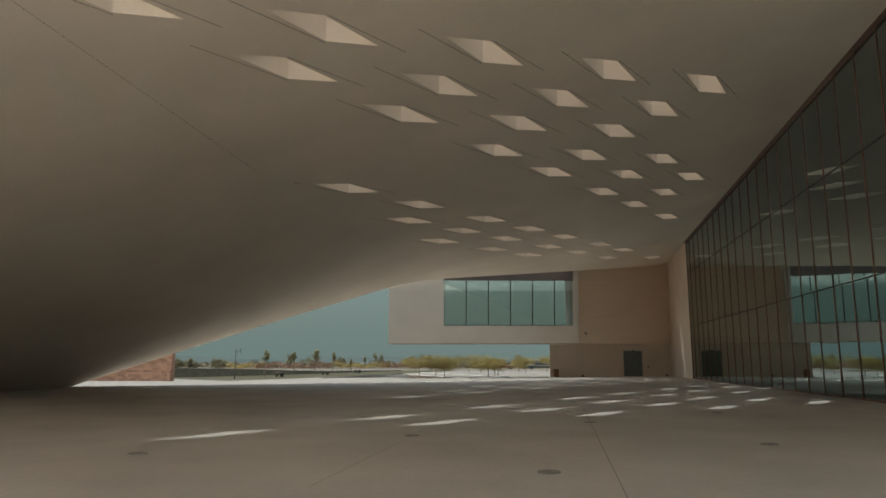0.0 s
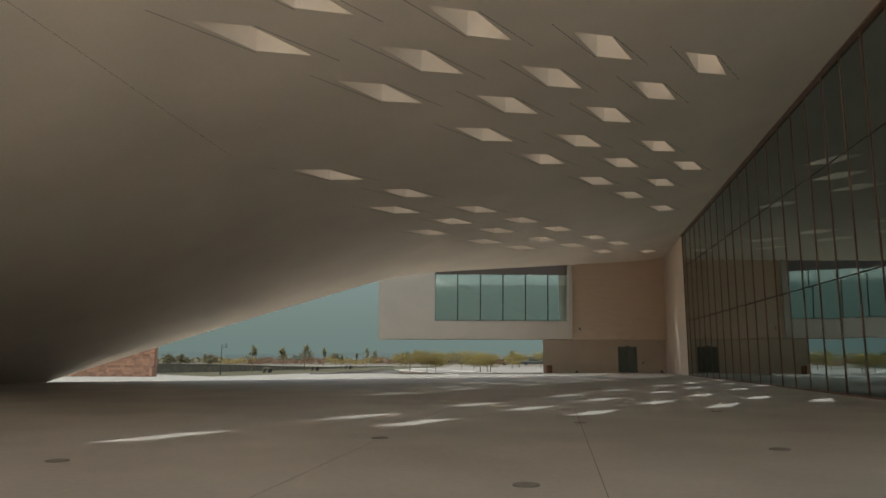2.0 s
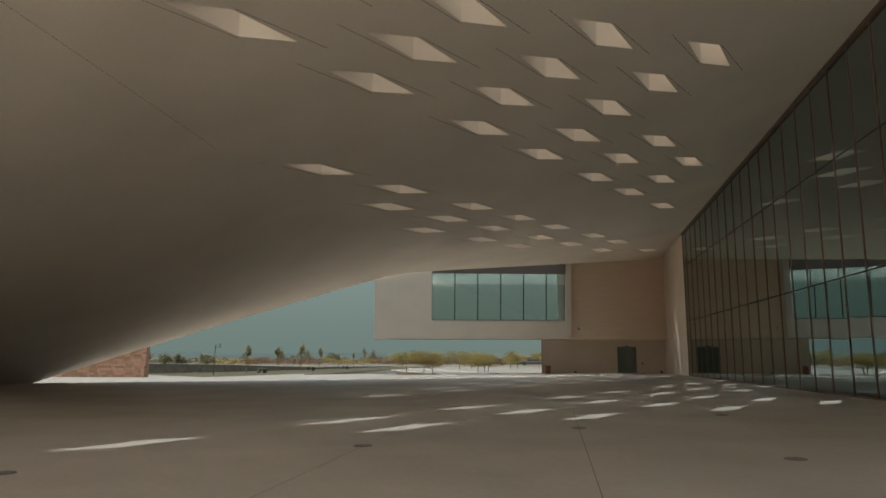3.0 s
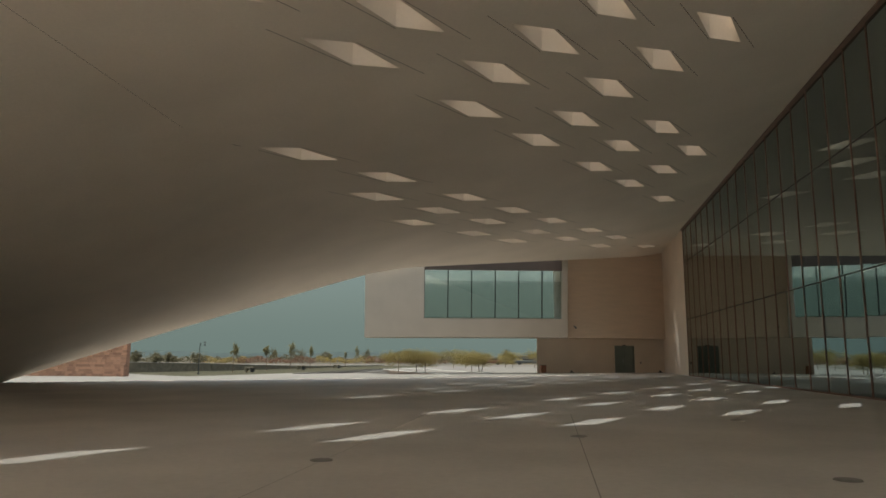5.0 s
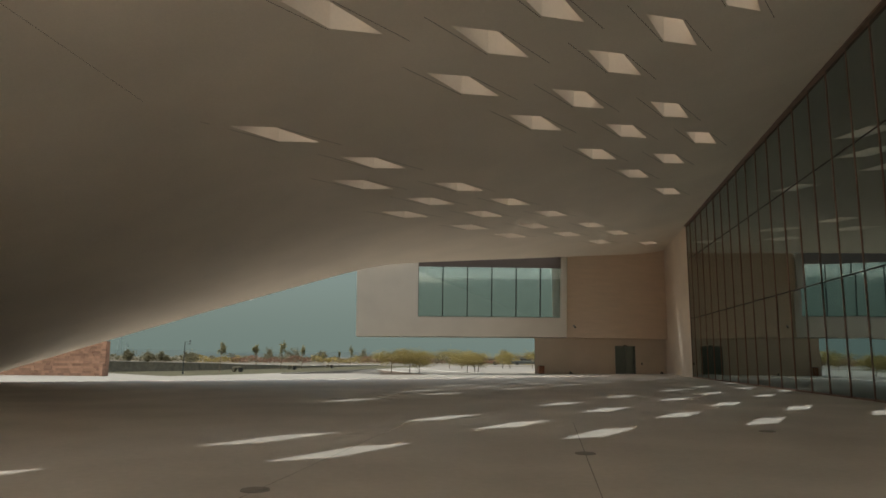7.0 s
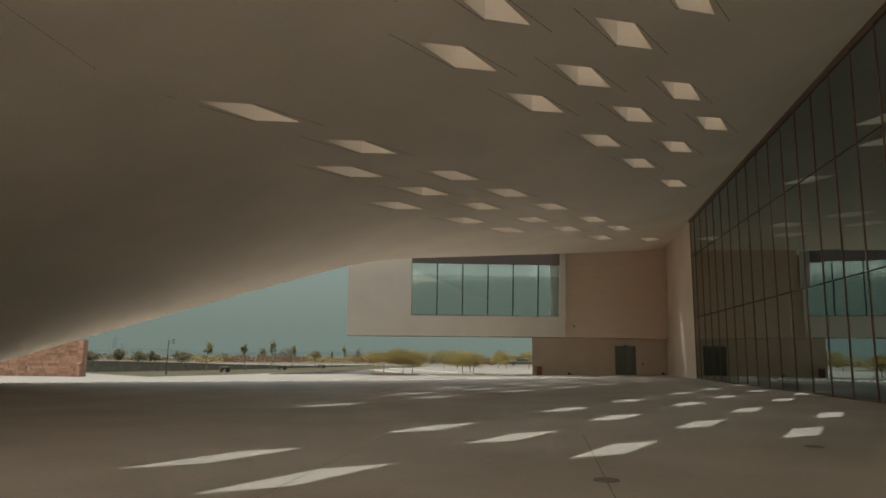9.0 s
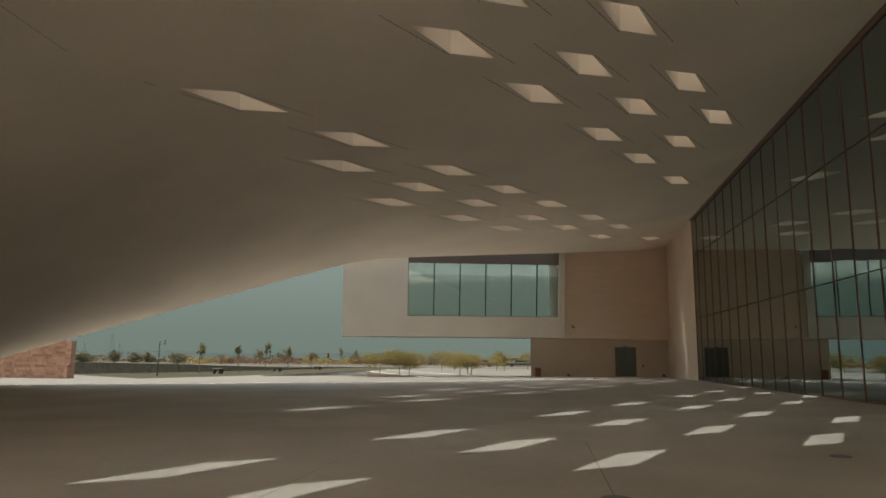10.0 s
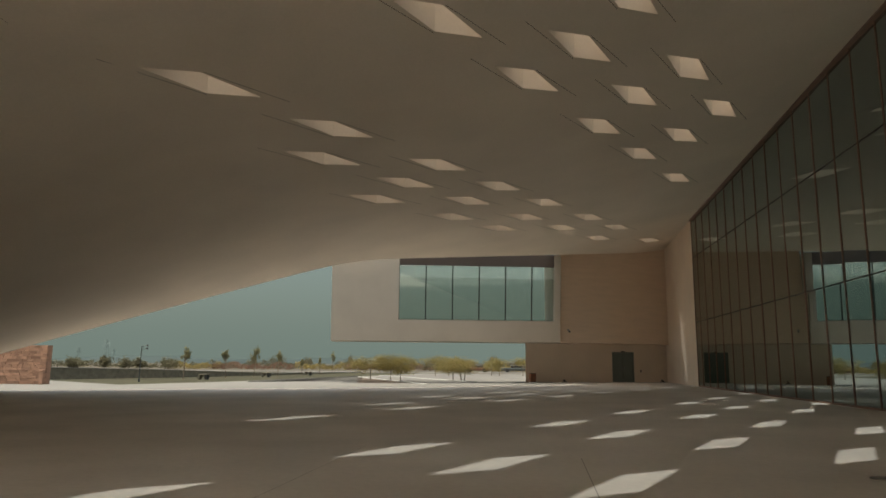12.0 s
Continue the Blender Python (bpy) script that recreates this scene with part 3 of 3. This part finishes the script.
for z in (2.20, 2.40):
    part("bracket", tube_into(bmesh.new(), (LX + 0.04, LY, z - 0.06), (LX + 0.42, LY, z + 0.06), 0.014, 0.012, 6), POST, lamp)
    part("lamp_head", tube_into(bmesh.new(), (LX + 0.44, LY, z), (LX + 0.44, LY, z + 0.10), 0.08, 0.045, 12), DARK, lamp)
for x, y in ((-26.9, 63.5), (-26.4, 75.5), (-26.0, 87.0)):
    bench = thing("bench", x, y, -0.03, "low dark bench with a grey stone slab seat on the lawn", "bench", "benches on the lawn")
    part("seat", solid(x - 0.44, x + 0.36, y - 0.25, y + 0.25, 0.34, 0.41, 0.012), GREYSTONE, bench)
    part("support", solid(x + 0.10, x + 0.32, y - 0.2, y + 0.2, -0.03, 0.34), DARK, bench)
    bm = solid(x - 0.40, x - 0.22, y - 0.2, y + 0.2, -0.03, 0.34)
    for v in bm.verts:      # the outer support slopes outwards to its foot
        if v.co.z < 0:
            v.co.x -= 0.12
    part("support", bm, GREYSTONE, bench, "sloping grey stone support")

# ---- low stone wall behind the lawn ----
low = thing("wall_low", -34, 68, -0.05, "low rough grey stone wall behind the lawn", "wall", kind="structure")
LOWLINE = ((-52.0, 38.0, 0.90), (-37.0, 58.5, 0.86), (-33.0, 68.0, 0.66), (-29.8, 84.0, 0.24), (-27.5, 118.0, 0.04))
for (ax, ay, ah), (bx, by, bh) in zip(LOWLINE, LOWLINE[1:]):
    side = Vector((by - ay, ax - bx)).normalized()
    for name, half, drop, rise, mat, label in (("wall_run", 0.2, None, 0.0, GREYSTONE, ""), ("coping", 0.24, 0.0, 0.035, CONCRETE, "pale stone coping")):
        bm = bmesh.new()
        ring = [[bm.verts.new((x + sgn * half * side.x, y + sgn * half * side.y, z)) for sgn, z in
                 ((-1, -0.06 if drop is None else h), (1, -0.06 if drop is None else h), (1, h + rise), (-1, h + rise))] for x, y, h in ((ax, ay, ah), (bx, by, bh))]
        for i in range(4):
            bm.faces.new((ring[0][i], ring[0][(i + 1) % 4], ring[1][(i + 1) % 4], ring[1][i]))
        bm.faces.new(ring[0])
        bm.faces.new(ring[1])
        part(name, bm, mat, low, label)

# ---- ground beyond ----
def strip(name, corners, z, mat, label, category):
    ob = from_lists(name, [(x, y, z) for x, y in corners], [tuple(range(len(corners)))], mat)
    return tagged(ob, label, category, kind="structure")


strip("gravel_bank", ((-260, 74), (-42, 74), (-34, 118), (-260, 118)), -0.045, ASPHALT, "dark grey gravel bank behind the lawn", "gravel")
strip("road", ((-400, 124), (200, 124), (200, 136), (-400, 136)), -0.04, PAVE_GREY, "pale grey road crossing behind the lawn", "road")
strip("paving_far", ((-16.5, 60.5), (60, 60.5), (60, 111), (-15.5, 111), (-17.6, 82)), -0.010, PAVE_GREY, "greyer concrete paving further across the plaza", "pavement")
SOIL = material("bed_soil", (0.082, 0.062, 0.047), 0.95, var=0.25, scale=1.5, fine=8, bump=0.4, bump_dist=0.03, spec=0.1)
bed = strip("planting_bed", ((-18.1, 78.4), (-12.7, 57.3), (-9.0, 58.4)), -0.006, SOIL, "bare brown planting bed under the trees", "planting bed")
for p, q in (((-18.2, 79.0), (-7.6, 55.4)), ((-18.7, 90.9), (-4.9, 62.1))):
    p, q = Vector((*p, 0.012)), Vector((*q, 0.012))
    d = q - p
    bm = bmesh.new()
    bmesh.ops.create_cube(bm, size=1, matrix=Matrix.Translation(p.lerp(q, 0.5)) @ Matrix.Rotation(math.atan2(d.y, d.x), 4, "Z") @ Matrix.Diagonal((d.length, 0.22, 0.05, 1)))
    bmesh.ops.bevel(bm, geom=list(bm.edges), offset=0.008, segments=1, affect="EDGES")
    tagged(part("planting_kerb", bm, CONCRETE), "pale concrete kerb edging the planting bed", "kerb", "kerbs of the planting")
for k in range(6):
    u = k / 5
    p, q = Vector((-20.6 - 0.5 * u, 57.4 + 2.0 * u, 0.006)), Vector((-13.9 - 5.4 * u, 63.5 + 21.0 * u, 0.006))
    d = q - p
    bm = bmesh.new()
    bmesh.ops.create_cube(bm, size=1, matrix=Matrix.Translation(p.lerp(q, 0.5)) @ Matrix.Rotation(math.atan2(d.y, d.x), 4, "Z") @ Matrix.Diagonal((d.length, 0.13, 0.05, 1)))
    bmesh.ops.bevel(bm, geom=list(bm.edges), offset=0.008, segments=1, affect="EDGES")
    tagged(part("paving_rib", bm, ASPHALT), "low grey concrete rib fanning across the plaza", "kerb", "ribs across the plaza")


def hedge(x0, x1, y, h, mat, seed, label):
    rng = random.Random(seed)
    verts, faces = [], []
    n = int((x1 - x0) * 60)
    for _ in range(n):
        x = rng.uniform(x0, x1)
        top = h * (0.65 + 0.35 * math.sin(x * 0.9 + seed) * math.sin(x * 0.37 + 2 * seed) + rng.uniform(-0.1, 0.1))
        p = Vector((x, y + rng.gauss(0, 0.8), rng.uniform(0, 1) ** 0.7 * max(top, 0.3)))
        a = Vector((rng.gauss(0, 1), rng.gauss(0, 1), rng.gauss(0, 1))).normalized()
        b = a.orthogonal().normalized()
        s = rng.uniform(0.12, 0.26)
        k = len(verts)
        verts += [tuple(p - a * s), tuple(p + b * s * 0.6), tuple(p + a * s), tuple(p - b * s * 0.6)]
        faces.append((k, k + 1, k + 2, k + 3))
    ob = from_lists("hedge", verts, faces, mat)
    return tagged(ob, label, "hedge", "hedges behind the road", "stuff")


GOLD, RED, OLIVE = "loose golden shrubs behind the road", "rust-red shrubs behind the road", "dark olive shrubs far behind the road"
SHRUBS = ((LEAF_GOLD, GOLD), (LEAF_RED, RED), (LEAF_GOLD, GOLD), (LEAF_RED, RED), (LEAF_FAR, OLIVE))
rng = random.Random(31)
x, i = -82.0, 0
while x < 60:
    w = rng.uniform(10, 20)
    m, lb = SHRUBS[i % 5]
    hedge(x, x + w + 2, 162 + rng.uniform(-5, 5), rng.uniform(1.6, 2.2), m, i + 1, lb)
    x, i = x + w, i + 1
for x0, x1, y, h in ((-260, -110, 190, 2.0), (-110, 0, 186, 2.2), (0, 90, 190, 2.1)):
    hedge(x0, x1, y, h, LEAF_FAR, i + 1, OLIVE)
    i += 1
rng = random.Random(9)
for i in range(30):
    x, y = (-150 + i * 6.0, 148) if i < 14 else (-80 + (i - 14) * 8.5, 200)
    x, y = x + rng.uniform(-2, 2), y + rng.uniform(-6, 12)
    tree("far_tree", x, y, rng.uniform(2.1, 2.6) * (0.92 if i < 14 else 1.3), rng.uniform(2.6, 3.6) * (0.85 if i < 14 else 1.25), LEAF_FAR, 100 + i, "round dark olive tree far behind the road", group="trees far behind the road", leaves=800, leaf=0.17, bare=0.22, thick=0.08, z=-0.06)

# distant low buildings, vehicles and hills
for x0, x1, y, h in ((-18, 30, 300, 2.0), (40, 90, 330, 2.6)):
    shed = thing("far_building", (x0 + x1) / 2, y, -0.06, "long low white building far across the plain", "building", "low buildings far off")
    part("wall", solid(x0, x1, y, y + 12, -0.06, h), PAVE, shed)
    part("roof", solid(x0 - 0.4, x1 + 0.4, y - 0.4, y + 12.4, h, h + 0.35), CONCRETE, shed)
    for k in range(int((x1 - x0) / 6)):
        part("window", solid(x0 + 2 + 6 * k, x0 + 4.2 + 6 * k, y - 0.04, y, 0.9, h - 0.5), DOOR, shed)


def car(x, y, mat, label, long=4.4, rz=0):
    c = thing("car", x, y, -0.04, label, "car", "parked vehicles")
    body = solid(x - long / 2, x + long / 2, y - 0.85, y + 0.85, 0.25, 0.8, 0.12)
    part("body", body, mat, c)
    cab = solid(x - long * 0.22, x + long * 0.30, y - 0.72, y + 0.72, 0.8, 1.32, 0.18)
    part("cabin", cab, DARK, c, "dark glazed cabin")
    for sx in (-0.31, 0.31):
        for sy in (-0.8, 0.8):
            w = part("wheel", tube_into(bmesh.new(), (x + sx * long, y + sy - 0.09, 0.28), (x + sx * long, y + sy + 0.09, 0.28), 0.32, 0.32, 14), DARK, c)
    return c


MAROON = material("dark_red_paint", (0.10, 0.035, 0.03), 0.35, var=0.05)
car(-11.5, 140, MAROON, "dark red car parked beside the far road")
car(-4.0, 141, POST, "long dark green van parked beside the far road", 6.5)

def pylon(x, y, h):
    p = thing("pylon", x, y, -0.06, "slender lattice power pylon hazy on the horizon", "pylon", "pylons on the horizon")
    bm = bmesh.new()
    for sx in (-1, 1):
        for sy in (-1, 1):
            tube_into(bm, (x + sx * h * 0.11, y + sy * h * 0.11, -0.06), (x + sx * h * 0.02, y + sy * h * 0.02, h), 0.2, 0.15, 4)
    for k in range(7):
        u, w = k / 7, (k + 1) / 7
        a, b = h * (0.11 - 0.09 * u), h * (0.11 - 0.09 * w)
        tube_into(bm, (x - a, y - a, h * u), (x + b, y - b, h * w), 0.09, 0.09, 4)
        tube_into(bm, (x + a, y - a, h * u), (x - b, y - b, h * w), 0.09, 0.09, 4)
    part("tower", bm, HAZY, p)
    for z, w in ((0.72, 0.20), (0.84, 0.17), (0.95, 0.13)):
        part("crossarm", tube_into(bmesh.new(), (x - h * w, y, h * z), (x + h * w, y, h * z), 0.2, 0.2, 4), HAZY, p)


for x, y, h in ((-567, 880, 31), (-760, 1100, 26), (-735, 1160, 25)):
    pylon(x, y, h)

rng = random.Random(3)
hv, hf = [], []
n = 120
for i in range(n + 1):
    a = radians(-70 + 140 * i / n)
    h = 16 + 12 * math.sin(i * 0.31) * math.sin(i * 0.13 + 1) + rng.uniform(-2, 2)
    hv += [(2600 * math.sin(a), 2600 * math.cos(a), -1), (2900 * math.sin(a), 2900 * math.cos(a), max(h, 4))]
    if i:
        hf.append((2 * i - 2, 2 * i, 2 * i + 1, 2 * i - 1))
hills = tagged(from_lists("backdrop_hills", hv, hf, HILL), "hazy grey line of hills on the horizon", "hills", kind="structure")


# ---- blocks of the red wall ----
def block_mesh(w, h, seed):
    rng = random.Random(seed)
    bm = box_into(bmesh.new(), -w / 2, w / 2, -0.06, 0.06, -h / 2, h / 2)
    for v in bm.verts:
        v.co += Vector((rng.uniform(-1, 1) * 0.012, rng.uniform(-1, 1) * 0.009 if v.co.y < 0 else 0, rng.uniform(-1, 1) * 0.010))
    bmesh.ops.recalc_face_normals(bm, faces=bm.faces)
    me = bpy.data.meshes.new("block")
    bm.to_mesh(me)
    bm.free()
    me.materials.append(BLOCK)
    return me


BLOCK = material("red_sandstone_block", (0.27, 0.143, 0.088), 0.9, var=0.14, scale=3, fine=25, bump=0.5, bump_dist=0.02)
bn, bl = BLOCK.node_tree.nodes, BLOCK.node_tree.links
oi, hs, mr2 = bn.new("ShaderNodeObjectInfo"), bn.new("ShaderNodeHueSaturation"), bn.new("ShaderNodeMapRange")
mr2.inputs["To Min"].default_value, mr2.inputs["To Max"].default_value = 0.72, 1.25
bl.new(oi.outputs["Random"], mr2.inputs["Value"])
bl.new(mr2.outputs[0], hs.inputs["Value"])
hs.inputs["Saturation"].default_value = 0.95
bl.new(bn["Principled BSDF"].inputs["Base Color"].links[0].from_socket, hs.inputs["Color"])
bl.new(hs.outputs[0], bn["Principled BSDF"].inputs["Base Color"])
WIDTHS = (0.28, 0.40, 0.58)
SHAPES = {w: [block_mesh(w - 0.012, 0.150, 10 * i + j) for j in range(3)] for i, w in enumerate(WIDTHS)}
rng = random.Random(21)
for row in range(14):
    x = -28.70
    while x > -41:
        w = WIDTHS[row % 2] if x > -28.8 else rng.choice(WIDTHS)
        ob = new("block", rng.choice(SHAPES[w]))
        ob.parent = brick_wall
        ob.matrix_parent_inverse = brick_wall.matrix_basis.inverted()
        ob.matrix_basis = pose(x - w / 2, BWY + 0.01 + rng.uniform(-0.012, 0.012), 0.08 + 0.16 * row, 0, 0, rng.uniform(-0.5, 0.5))
        x -= w
